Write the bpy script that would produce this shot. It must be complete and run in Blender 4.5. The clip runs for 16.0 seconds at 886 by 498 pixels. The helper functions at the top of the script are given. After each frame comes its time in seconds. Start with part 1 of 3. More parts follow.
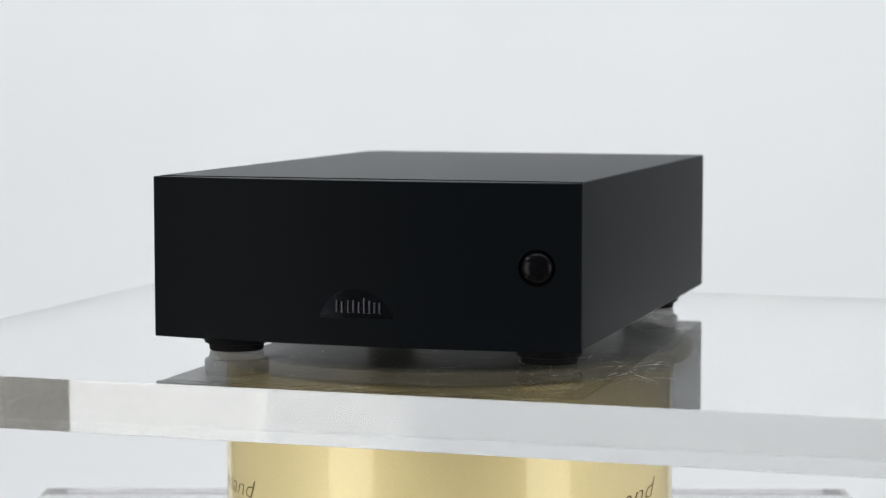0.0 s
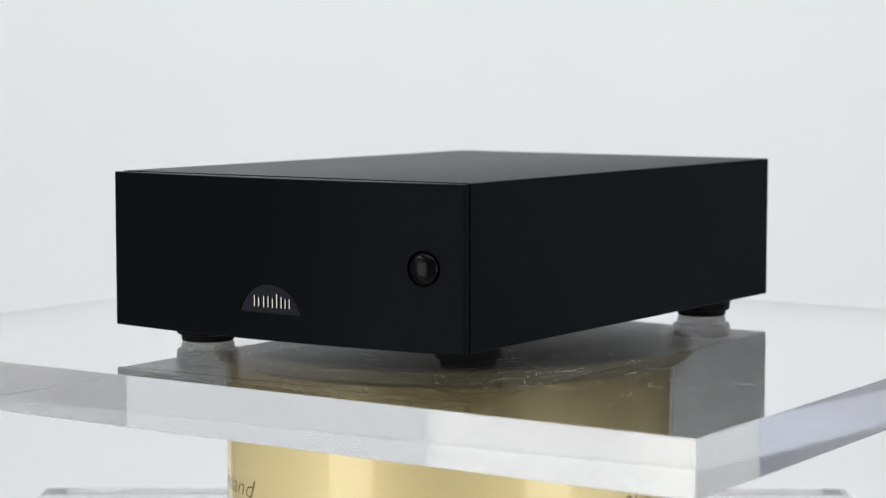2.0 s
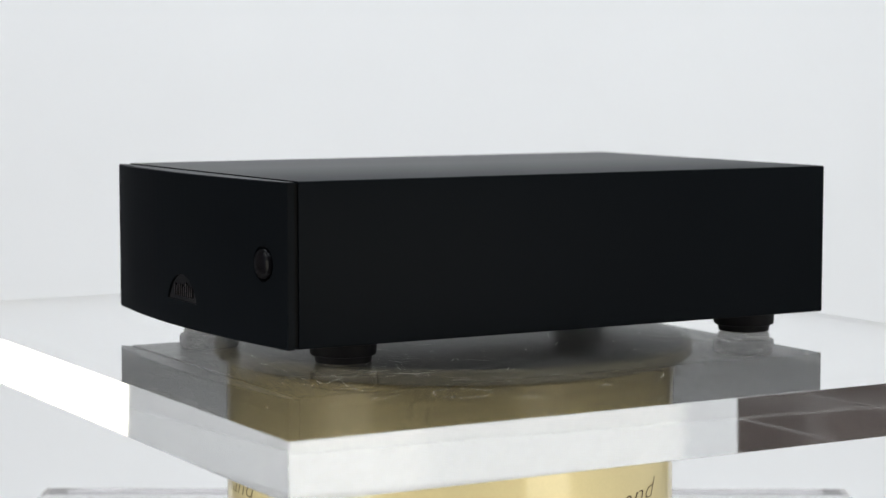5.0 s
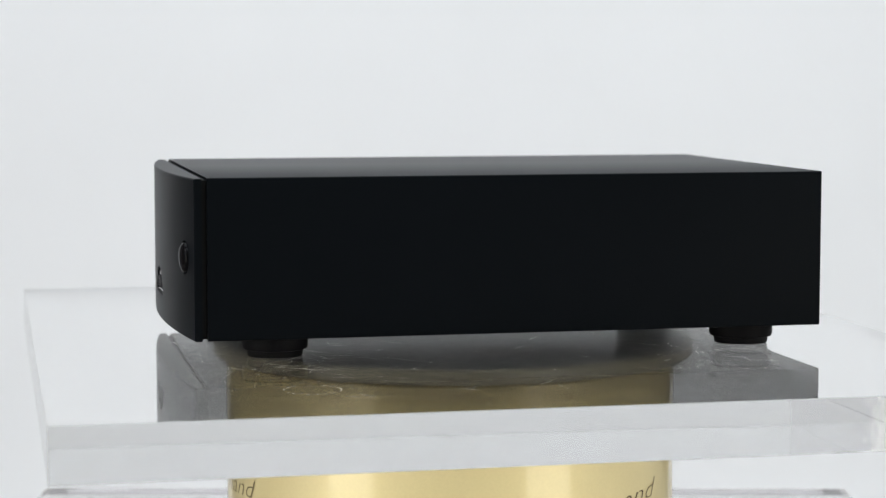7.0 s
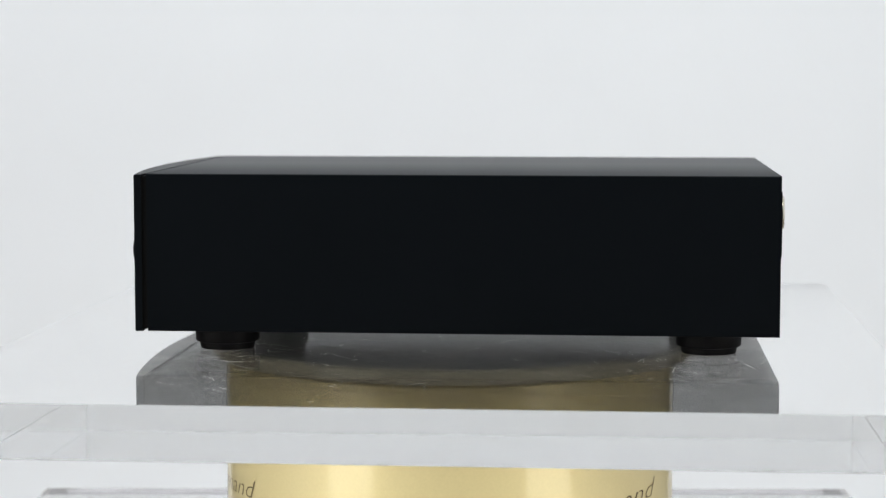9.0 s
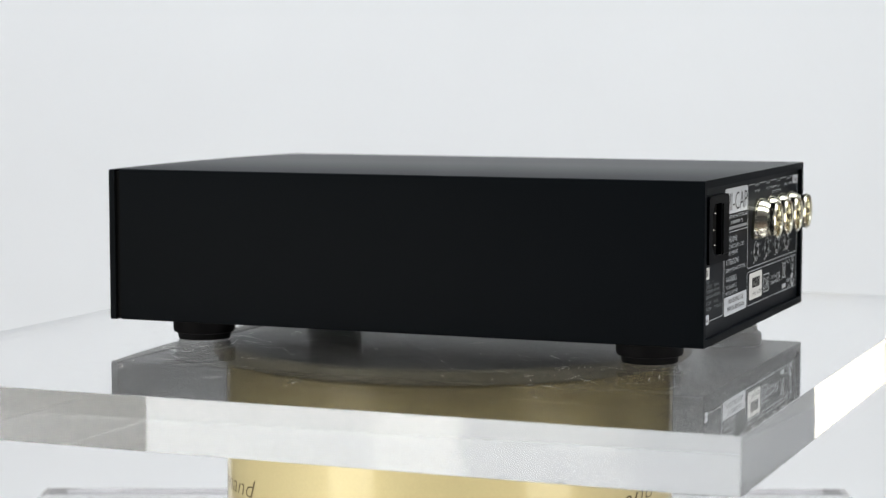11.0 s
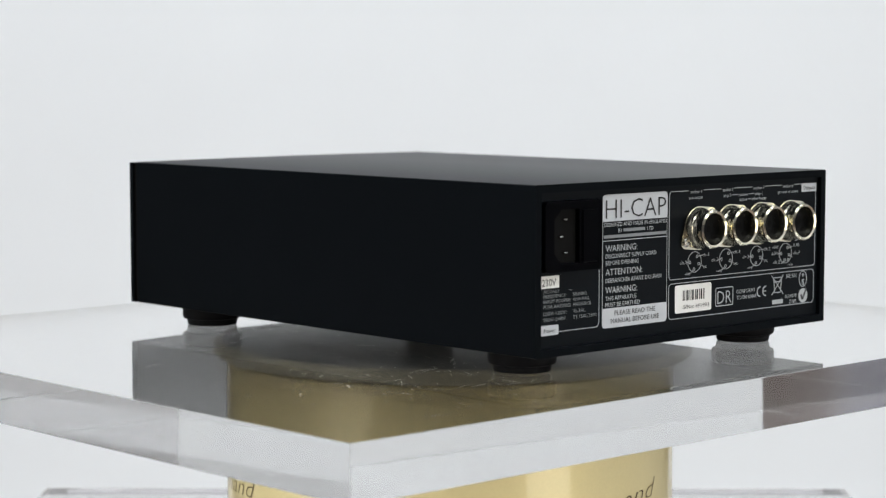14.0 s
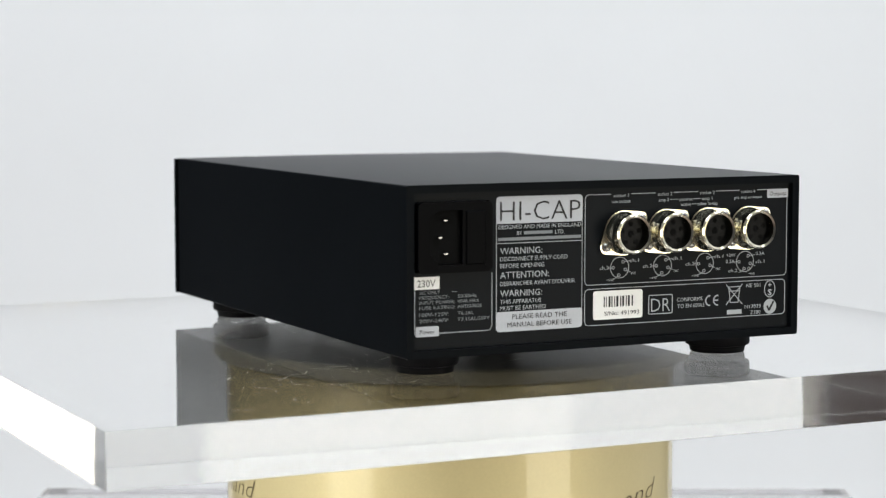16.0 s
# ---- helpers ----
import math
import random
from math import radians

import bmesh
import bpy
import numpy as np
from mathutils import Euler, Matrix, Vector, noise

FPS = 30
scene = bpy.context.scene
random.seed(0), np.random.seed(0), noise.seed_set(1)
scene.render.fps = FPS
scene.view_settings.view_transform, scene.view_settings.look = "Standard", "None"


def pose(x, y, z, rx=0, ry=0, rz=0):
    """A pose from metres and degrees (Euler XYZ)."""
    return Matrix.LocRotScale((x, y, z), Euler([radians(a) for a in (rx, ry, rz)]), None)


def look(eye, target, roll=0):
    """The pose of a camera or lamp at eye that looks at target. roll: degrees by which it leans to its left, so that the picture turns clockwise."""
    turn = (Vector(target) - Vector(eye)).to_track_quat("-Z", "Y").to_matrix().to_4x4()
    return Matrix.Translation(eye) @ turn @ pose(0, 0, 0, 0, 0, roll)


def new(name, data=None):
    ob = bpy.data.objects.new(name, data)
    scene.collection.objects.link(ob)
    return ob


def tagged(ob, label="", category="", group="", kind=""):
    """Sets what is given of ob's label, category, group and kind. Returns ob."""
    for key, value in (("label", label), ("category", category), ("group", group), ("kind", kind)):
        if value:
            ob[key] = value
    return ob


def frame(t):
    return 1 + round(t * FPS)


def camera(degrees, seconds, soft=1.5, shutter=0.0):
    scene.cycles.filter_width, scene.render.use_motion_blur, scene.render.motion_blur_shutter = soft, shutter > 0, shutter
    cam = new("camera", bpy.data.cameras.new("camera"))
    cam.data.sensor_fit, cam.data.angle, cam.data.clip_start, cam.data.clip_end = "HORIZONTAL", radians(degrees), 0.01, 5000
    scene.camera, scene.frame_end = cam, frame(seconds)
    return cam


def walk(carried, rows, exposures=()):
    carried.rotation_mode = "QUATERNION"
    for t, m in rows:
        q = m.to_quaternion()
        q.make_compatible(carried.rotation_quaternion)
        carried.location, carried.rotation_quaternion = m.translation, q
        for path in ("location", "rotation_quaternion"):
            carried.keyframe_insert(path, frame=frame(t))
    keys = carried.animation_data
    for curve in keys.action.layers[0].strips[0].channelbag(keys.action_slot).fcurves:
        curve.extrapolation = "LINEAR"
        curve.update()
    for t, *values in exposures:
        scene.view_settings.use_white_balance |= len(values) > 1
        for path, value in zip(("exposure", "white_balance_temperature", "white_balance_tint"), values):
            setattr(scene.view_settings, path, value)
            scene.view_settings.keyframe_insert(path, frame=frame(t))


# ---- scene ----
# ---------------------------------------------------------------- camera
cam = camera(24.08, 16.0, soft=1.3)
cam.data.dof.use_dof, cam.data.dof.focus_distance, cam.data.dof.aperture_fstop = True, 0.98, 13.0
EYE = pose(0, -1.0917, 0.1384, 85.0, 0, 0.28)
scene.cycles.max_bounces = scene.cycles.transmission_bounces = scene.cycles.glossy_bounces = 20
walk(cam, [(0.0, EYE), (16.0, EYE)], [(0.0, 0.0), (16.0, 0.0)])


def turn(t):
    """Degrees through which the platter has turned at t seconds."""
    return -16.88 + t * (-8.392 + t * (-0.07637 + t * (0.007044 - t * 0.00017964)))


# ---------------------------------------------------------------- world and lamps
world = bpy.data.worlds.new("studio_dark")
scene.world = world
world.use_nodes = True
world.node_tree.nodes["Background"].inputs[0].default_value = (0.9, 0.95, 1.0, 1)
world.node_tree.nodes["Background"].inputs[1].default_value = 0.03


def softbox(name, at, aim, wide, high, watts, colour):
    data = bpy.data.lights.new(name, "AREA")
    data.shape, data.size, data.size_y = "RECTANGLE", wide, high
    data.energy, data.color = watts, colour
    ob = new(name, data)
    ob.matrix_world = look(at, aim)
    return ob


softbox("softbox_key", (-1.32, -1.15, -0.10), (0, 0, -0.10), 0.74, 1.1, 10.0, (1.0, 0.95, 0.80))
softbox("softbox_fill", (1.34, -1.17, -0.10), (0, 0, -0.10), 0.74, 1.1, 10.0, (1.0, 0.95, 0.80))
# The four ceiling lamps are added; no source overhead is seen.
softbox("added_ceiling_lamp", (0, 0.75, 2.05), (0, 0.75, 0), 2.4, 1.2, 40, (0.875, 0.94, 1.0))
softbox("added_ceiling_lamp", (0, -1.0, 2.05), (0, -1.0, 0), 2.4, 0.9, 31, (0.875, 0.94, 1.0))
# Added to brighten the west wall.
softbox("added_ceiling_lamp", (-2.75, -1.1, 2.05), (-2.75, -1.1, 0), 0.8, 2.2, 55, (0.93, 0.96, 1.0))
# Added to brighten the east wall.
softbox("added_ceiling_lamp", (1.75, -0.4, 2.05), (1.75, -0.4, 0), 0.6, 1.8, 16, (0.90, 0.95, 1.0))

# ---------------------------------------------------------------- materials


def material(name, colour, rough=0.5, metal=0.0, spec=0.5, grain=0.0, grain_scale=900.0, bump=0.0,
             patch=0.0, patch_scale=30.0, rough_var=0.0, coat=0.0, random_tone=0.0):
    """Principled surface with grain and patches of tone, uneven gloss and fine relief."""
    m = bpy.data.materials.new(name)
    m.use_nodes = True
    n, l = m.node_tree.nodes, m.node_tree.links
    b = n["Principled BSDF"]
    b.inputs["Base Color"].default_value = (*colour, 1)
    b.inputs["Roughness"].default_value = rough
    b.inputs["Metallic"].default_value = metal
    b.inputs["Specular IOR Level"].default_value = spec
    b.inputs["Coat Weight"].default_value = coat
    tc = n.new("ShaderNodeTexCoord")

    def tex(scale, detail=3):
        t = n.new("ShaderNodeTexNoise")
        t.inputs["Scale"].default_value, t.inputs["Detail"].default_value = scale, detail
        l.new(tc.outputs["Object"], t.inputs["Vector"])
        return t.outputs["Fac"]

    def ranged(fac, low, high):
        r = n.new("ShaderNodeMapRange")
        r.inputs["From Min"].default_value, r.inputs["From Max"].default_value = 0.3, 0.7
        r.inputs["To Min"].default_value, r.inputs["To Max"].default_value = low, high
        l.new(fac, r.inputs["Value"])
        return r.outputs["Result"]

    if grain or patch or random_tone:
        f1 = ranged(tex(grain_scale), 1 - grain, 1 + grain)
        f2 = ranged(tex(patch_scale), 1 - patch, 1 + patch)
        mul = n.new("ShaderNodeMath")
        mul.operation = "MULTIPLY"
        l.new(f1, mul.inputs[0]), l.new(f2, mul.inputs[1])
        out = mul.outputs[0]
        if random_tone:
            info = n.new("ShaderNodeObjectInfo")
            r = n.new("ShaderNodeMapRange")
            r.inputs["To Min"].default_value, r.inputs["To Max"].default_value = 1 - random_tone, 1 + random_tone
            l.new(info.outputs["Random"], r.inputs["Value"])
            m2 = n.new("ShaderNodeMath")
            m2.operation = "MULTIPLY"
            l.new(out, m2.inputs[0]), l.new(r.outputs["Result"], m2.inputs[1])
            out = m2.outputs[0]
        sc = n.new("ShaderNodeVectorMath")
        sc.operation = "SCALE"
        sc.inputs[0].default_value = colour
        l.new(out, sc.inputs["Scale"])
        l.new(sc.outputs[0], b.inputs["Base Color"])
    if rough_var:
        l.new(ranged(tex(patch_scale * 2), max(rough - rough_var, 0.02), rough + rough_var), b.inputs["Roughness"])
    if bump:
        bn = n.new("ShaderNodeBump")
        bn.inputs["Strength"].default_value, bn.inputs["Distance"].default_value = bump, 0.0002
        l.new(tex(grain_scale), bn.inputs["Height"])
        l.new(bn.outputs["Normal"], b.inputs["Normal"])
    return m


def acrylic(name, tint, rough=0.0, mottle=0.0, wave=0.0):
    """Clear acrylic; mottle: uneven film of wear and grime; wave: slight unevenness of a sawn and polished face."""
    m = bpy.data.materials.new(name)
    m.use_nodes = True
    n, l = m.node_tree.nodes, m.node_tree.links
    b = n["Principled BSDF"]
    b.inputs["Base Color"].default_value = (*tint, 1)
    b.inputs["Roughness"].default_value = rough
    b.inputs["IOR"].default_value = 1.49
    b.inputs["Transmission Weight"].default_value = 1.0
    tc = n.new("ShaderNodeTexCoord")

    def noise(scale, stretch=(1, 1, 1), detail=4.0):
        mp = n.new("ShaderNodeMapping")
        mp.inputs["Scale"].default_value = stretch
        l.new(tc.outputs["Object"], mp.inputs["Vector"])
        t = n.new("ShaderNodeTexNoise")
        t.inputs["Scale"].default_value, t.inputs["Detail"].default_value = scale, detail
        l.new(mp.outputs["Vector"], t.inputs["Vector"])
        return t.outputs["Fac"]

    if mottle:
        both = n.new("ShaderNodeMath")
        both.operation = "MULTIPLY"
        l.new(noise(55), both.inputs[0]), l.new(noise(420, (1.0, 0.35, 1.0)), both.inputs[1])
        r = n.new("ShaderNodeMapRange")
        r.inputs["From Min"].default_value, r.inputs["From Max"].default_value = 0.14, 0.38
        r.inputs["To Min"].default_value, r.inputs["To Max"].default_value = 1 - mottle, 1 + mottle
        l.new(both.outputs[0], r.inputs["Value"])
        sc = n.new("ShaderNodeVectorMath")
        sc.operation = "SCALE"
        sc.inputs[0].default_value = tint
        l.new(r.outputs["Result"], sc.inputs["Scale"])
        l.new(sc.outputs[0], b.inputs["Base Color"])
    if wave:
        bn = n.new("ShaderNodeBump")
        bn.inputs["Strength"].default_value, bn.inputs["Distance"].default_value = wave, 0.0004
        l.new(noise(60, (1, 1, 0.45), 2.0), bn.inputs["Height"])
        l.new(bn.outputs["Normal"], b.inputs["Normal"])
    return m


BLACK = material("black_anodised_aluminium", (0.0046, 0.0058, 0.0073), 0.30, 0.0, 0.014, 0.08, 2600, 0.03, 0.04, 9)
PANEL = material("black_painted_front", (0.0046, 0.0058, 0.0073), 0.30, 0.0, 0.014, 0.06, 2600, 0.02, 0.04, 9)
DARK = material("black_recess", (0.004, 0.004, 0.004), 0.8, 0, 0.1)
RUBBER = material("black_rubber", (0.004, 0.004, 0.005), 0.5, 0, 0.06, 0.15, 1800, 0.1)
GLOSS = material("gloss_black_plastic", (0.003, 0.003, 0.004), 0.2, 0, 0.09)
ACRYLIC = acrylic("clear_acrylic", (1.0, 1.0, 1.0))
WORN = acrylic("worn_clear_acrylic", (0.99, 0.99, 0.985), 0.045, wave=0.05)
EDGE = material("scuffed_acrylic_edge", (0.45, 0.45, 0.44), 0.5, 0, 0.4, 0.2, 900)
SCOURED = acrylic("scoured_acrylic_top", (0.93, 0.93, 0.925), 0.0, 0.16)
SCOURED.node_tree.nodes["Principled BSDF"].inputs["Coat Weight"].default_value = 1.0   # extra clear coat on the top face
# Darker, mottled tint; darkens what is seen down through the slab.
TINTED = acrylic("tinted_acrylic_underside", (0.86, 0.85, 0.83), 0.010, 0.12)
PLATE = material("dull_tan_platter", (0.36, 0.33, 0.24), 0.28, 0.0, 0.5, 0.06, 300, 0, 0.10, 25)
LID = material("dull_grey_lid", (0.21, 0.205, 0.20), 0.5, 0.0, 0.4, 0.15, 220, 0, 0.25, 18, 0.1)
GOLD = material("satin_gold_foil", (0.68, 0.575, 0.30), 0.48, 0.25, 0.5, 0.02, 700, 0.02, 0.03, 9, 0.03)
GOLD.node_tree.nodes["Principled BSDF"].inputs["Coat Weight"].default_value = 1.0
GOLD.node_tree.nodes["Principled BSDF"].inputs["Coat IOR"].default_value = 1.38
GOLD.node_tree.nodes["Principled BSDF"].inputs["Coat Roughness"].default_value = 0.03
INK = material("dark_brown_ink", (0.06, 0.035, 0.012), 0.6, 0, 0.3)
PAPER = material("white_backdrop_paper", (0.82, 0.83, 0.84), 0.85, 0, 0.2, 0.01, 400, 0, 0.015, 2.5)
WALL = material("pale_wall_paint", (0.80, 0.80, 0.80), 0.8, 0, 0.3, 0.02, 120, 0, 0.04, 1.5)
DIM = material("grey_wall_paint", (0.20, 0.20, 0.21), 0.8, 0, 0.3, 0.03, 120, 0, 0.05, 1.5)
# Bluish glare from a window, put into the colour of this wall stretch.
BLUE_GLARE = material("lavender_window_glare", (0.76, 0.79, 0.90), 0.6, 0, 0.4, 0.03, 120, 0, 0.12, 1.8)
CEIL = material("ceiling_paint", (0.75, 0.75, 0.74), 0.85, 0, 0.3, 0.01, 100, 0, 0.03, 1.5)
TILE = material("brown_floor_tile", (0.21, 0.165, 0.145), 0.35, 0, 0.5, 0.15, 60, 0, 0.2, 6, random_tone=0.18)
# Brown tiles again, with a window's fading bluish sheen put into the colour.
MAUVE_SHEEN = material("wall_tile_mauve_sheen", (0.33, 0.33, 0.38), 0.3, 0, 0.5, 0.12, 60, 0, 0.15, 6, random_tone=0.12)
LILAC_SHEEN = material("wall_tile_lilac_sheen", (0.52, 0.53, 0.62), 0.3, 0, 0.5, 0.10, 60, 0, 0.12, 6, random_tone=0.10)
GROUT = material("pale_grout", (0.60, 0.57, 0.55), 0.9, 0, 0.2, 0.1, 200)
TABLE = material("grey_plinth_laminate", (0.34, 0.315, 0.315), 0.5, 0, 0.4, 0.01, 300, 0, 0.02, 3)

# ---------------------------------------------------------------- mesh helpers


def part(name, bm, mat, parent=None, label="", smooth=False):
    """Links a bmesh as one mesh object, under a thing or a part."""
    me = bpy.data.meshes.new(name)
    bmesh.ops.recalc_face_normals(bm, faces=bm.faces)
    bm.to_mesh(me)
    bm.free()
    me.materials.append(mat)
    if smooth:
        for p in me.polygons:
            p.use_smooth = True
        me.set_sharp_from_angle(angle=radians(35))
    ob = new(name, me)
    if parent:
        ob.parent = parent
    if label:
        tagged(ob, label)
    return ob


def box_bm(x0, x1, y0, y1, z0, z1, bevel=0.0, seg=2, bm=None):
    bm2 = bmesh.new()
    bmesh.ops.create_cube(bm2, size=1.0)
    for v in bm2.verts:
        v.co = Vector(((x0 + x1) / 2 + v.co.x * (x1 - x0), (y0 + y1) / 2 + v.co.y * (y1 - y0), (z0 + z1) / 2 + v.co.z * (z1 - z0)))
    if bevel:
        bmesh.ops.bevel(bm2, geom=bm2.edges[:], offset=bevel, segments=seg, affect="EDGES", profile=0.6)
    if bm is None:
        return bm2
    me = bpy.data.meshes.new("joined")
    bm2.to_mesh(me)
    bm2.free()
    bm.from_mesh(me)
    bpy.data.meshes.remove(me)
    return bm


def lathe_bm(profile, seg=64, axis="z", at=(0, 0, 0), bm=None):
    """A turned solid: (radius, height) pairs from one end to the other, closed at both."""
    bm = bm or bmesh.new()
    rings = []
    for r, h in profile:
        ring = []
        for i in range(seg):
            a = 2 * math.pi * i / seg
            c, s = r * math.cos(a), r * math.sin(a)
            p = (c, s, h) if axis == "z" else (c, h, s)
            ring.append(bm.verts.new(Vector(p) + Vector(at)))
        rings.append(ring)
    for a, b in zip(rings, rings[1:]):
        for i in range(seg):
            bm.faces.new((a[i], a[(i + 1) % seg], b[(i + 1) % seg], b[i]))
    bm.faces.new(rings[0]), bm.faces.new(rings[-1])
    return bm


def rounded(x0, x1, z0, z1, r, seg=4):
    """Corner-rounded rectangle as a list of (x, z)."""
    pts = []
    for cx, cz, a0 in ((x1 - r, z1 - r, 0), (x0 + r, z1 - r, 90), (x0 + r, z0 + r, 180), (x1 - r, z0 + r, 270)):
        for i in range(seg + 1):
            a = radians(a0 + 90 * i / seg)
            pts.append((cx + r * math.cos(a), cz + r * math.sin(a)))
    return pts


def prism_bm(pts, y0, y1, bm=None):
    """A flat shape in the x-z plane, given thickness from y0 to y1."""
    bm = bm or bmesh.new()
    a = [bm.verts.new((x, y0, z)) for x, z in pts]
    b = [bm.verts.new((x, y1, z)) for x, z in pts]
    n = len(pts)
    for i in range(n):
        bm.faces.new((a[i], a[(i + 1) % n], b[(i + 1) % n], b[i]))
    bm.faces.new(a), bm.faces.new(b)
    return bm


def band_bm(outer, inner, y0, y1, bm=None):
    """A frame between two outlines of equal length in the x-z plane, from y0 to y1."""
    bm = bm or bmesh.new()
    n = len(outer)
    v = [[bm.verts.new((x, y, z)) for x, z in pts] for pts in (outer, inner) for y in (y0, y1)]
    for i in range(n):
        j = (i + 1) % n
        for a, b in ((0, 1), (2, 3), (0, 2), (1, 3)):
            bm.faces.new((v[a][i], v[a][j], v[b][j], v[b][i]))
    return bm


# ---------------------------------------------------------------- the studio
FLOOR_Z, TABLE_Z = -0.95, -0.1539
TILED = -1.35                                   # where the tiles of the west wall begin
room = dict(x0=-3.7, x1=2.3, y0=-5.0, y1=2.6, z1=2.1)
tagged(part("floor", box_bm(room["x0"], room["x1"], room["y0"], room["y1"], FLOOR_Z - 0.1, FLOOR_Z - 0.004), GROUT),
       "brown tiled studio floor with pale grout lines", "floor", kind="structure")
WALL_PAINT = {"wall_east": WALL, "wall_west_tiled": GROUT, "wall_west_painted": BLUE_GLARE}
WALL_WORDS = {"wall_east": "plain pale painted studio wall", "wall_west_tiled": "studio wall of large brown tiles, window sheen coloured in lilac and mauve", "wall_west_painted": "studio wall coloured pale lavender-blue for reflected window light"}
for name, b in (("wall_north", (room["x0"], room["x1"], room["y1"], room["y1"] + 0.15)),
                ("wall_south", (room["x0"], room["x1"], room["y0"] - 0.15, room["y0"])),
                ("wall_west_tiled", (room["x0"] - 0.15, room["x0"], TILED, room["y1"] + 0.15)),
                ("wall_west_painted", (room["x0"] - 0.15, room["x0"], room["y0"] - 0.15, TILED)),
                ("wall_east", (room["x1"], room["x1"] + 0.15, room["y0"] - 0.15, room["y1"] + 0.15))):
    tagged(part(name, box_bm(*b, FLOOR_Z - 0.1, room["z1"]), WALL_PAINT.get(name, DIM)), WALL_WORDS.get(name, "plain grey painted studio wall"), "wall", kind="structure")
tagged(part("ceiling", box_bm(room["x0"] - 0.15, room["x1"] + 0.15, room["y0"] - 0.15, room["y1"] + 0.15, room["z1"], room["z1"] + 0.15), CEIL),
       "plain white painted studio ceiling", "ceiling", kind="structure")


def backdrop():
    """White studio cove: flat on the floor, swept up into the wall behind the plinth."""
    r, back, top, half, thick = 0.55, 1.65, 2.9, 1.05, 0.004
    prof = [(0.98, 0.0, 0.0, 1.0), (1.04, 0.0, 0.0, 1.0)]
    prof += [(back - r + r * math.sin(a), r - r * math.cos(a), -math.sin(a), math.cos(a)) for a in [radians(90 * i / 24) for i in range(25)]]
    prof += [(back, top, -1.0, 0.0)]
    bm = bmesh.new()
    z0 = FLOOR_Z + 0.008
    front = [[bm.verts.new((x, y, z0 + z)) for x in (-half, half)] for y, z, ny, nz in prof]
    rear = [[bm.verts.new((x, y - thick * ny, z0 + z - thick * nz)) for x in (-half, half)] for y, z, ny, nz in prof]
    for i in range(len(prof) - 1):
        bm.faces.new((front[i][0], front[i][1], front[i + 1][1], front[i + 1][0]))
        bm.faces.new((rear[i][0], rear[i + 1][0], rear[i + 1][1], rear[i][1]))
        for k in (0, 1):
            bm.faces.new((front[i][k], front[i + 1][k], rear[i + 1][k], rear[i][k]))
    for i in (0, -1):
        bm.faces.new((front[i][0], rear[i][0], rear[i][1], front[i][1]))
    return tagged(part("backdrop", bm, PAPER, smooth=True), "seamless white backdrop swept up behind the plinth", "backdrop", kind="structure")


backdrop()


def plinth():
    t = tagged(new("plinth"), "warm grey laminate display plinth under the base slab", "plinth")
    t.location = (-0.005, 0, 0)
    part("top", box_bm(-0.245, 0.245, -0.208, 0.208, TABLE_Z - 0.022, TABLE_Z - 0.0002, 0.002), TABLE, t)
    part("column", box_bm(-0.235, 0.235, -0.198, 0.198, FLOOR_Z + 0.002, TABLE_Z - 0.022, 0.002), TABLE, t)
    return t


plinth()

# ---------------------------------------------------------------- the turntable
SLAB = (0.0015, 0.0, 0.2548, 0.2185, 0.0237)   # centre x, centre y, half width, half depth, thickness


def acrylic_slab(label, half_x, half_y, thick, faces):
    """Thick clear slab with narrow chamfers, its top at z = 0; faces: materials of sides, top, underside and chamfers."""
    bm = box_bm(-half_x, half_x, -half_y, half_y, -thick, 0, 0.00013, 1)
    ob = tagged(part("acrylic_slab", bm, faces[0]), label, "acrylic slab")
    for m in faces[1:]:
        ob.data.materials.append(m)
    for p in ob.data.polygons:
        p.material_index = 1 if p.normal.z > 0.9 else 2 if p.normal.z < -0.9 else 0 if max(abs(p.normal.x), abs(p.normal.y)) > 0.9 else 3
    ob.visible_shadow = False
    return ob


lower_slab = acrylic_slab("clear acrylic base slab under the gold drum", 0.255, 0.2185, 0.0237, (ACRYLIC, ACRYLIC, ACRYLIC, ACRYLIC))
lower_slab.location = (-0.005, 0.0, -0.1300)
upper_slab = acrylic_slab("thick clear acrylic slab, scratched, under the black unit", SLAB[2], SLAB[3], SLAB[4], (WORN, SCOURED, TINTED, EDGE))


def drum():
    d = tagged(new("gold_drum"), "satin gold cylindrical drum with dark script lettering", "drum")
    d.location = (-0.0017, 0, 0)
    part("shell", lathe_bm([(0.1165, -0.1300), (0.118, -0.1285), (0.118, -0.0335), (0.1170, -0.0325)], 160), GOLD, d, smooth=True)
    part("lid", lathe_bm([(0.1155, -0.0326), (0.1155, -0.0315)], 96), PLATE, d, "dull tan drum lid")
    return d


gold_drum = drum()
platter = tagged(part("platter", lathe_bm([(0.1245, -0.0313), (0.126, -0.0300), (0.126, -0.0252), (0.1245, -0.0243)], 160), PLATE, smooth=True),
                 "thin dull tan round platter between drum and slab", "platter")
part("mat", lathe_bm([(0.1215, -0.0245), (0.1215, -0.02395)], 128), LID, platter, "scuffed grey platter mat")

# ---------------------------------------------------------------- the black unit
HALF, BOT, TOP = 0.1035, 0.0109, 0.0873        # half width, underside, top
CF, CB, REAR = -0.1526, 0.1510, 0.1488         # front and back of the case, face of the rear panel
PF, PB, BULGE, PHALF = -0.1586, -0.1551, 0.0080, 0.1042
unit = tagged(new("power_supply_unit"), "matt black metal hi-fi power supply on four rubber feet", "hi-fi unit")


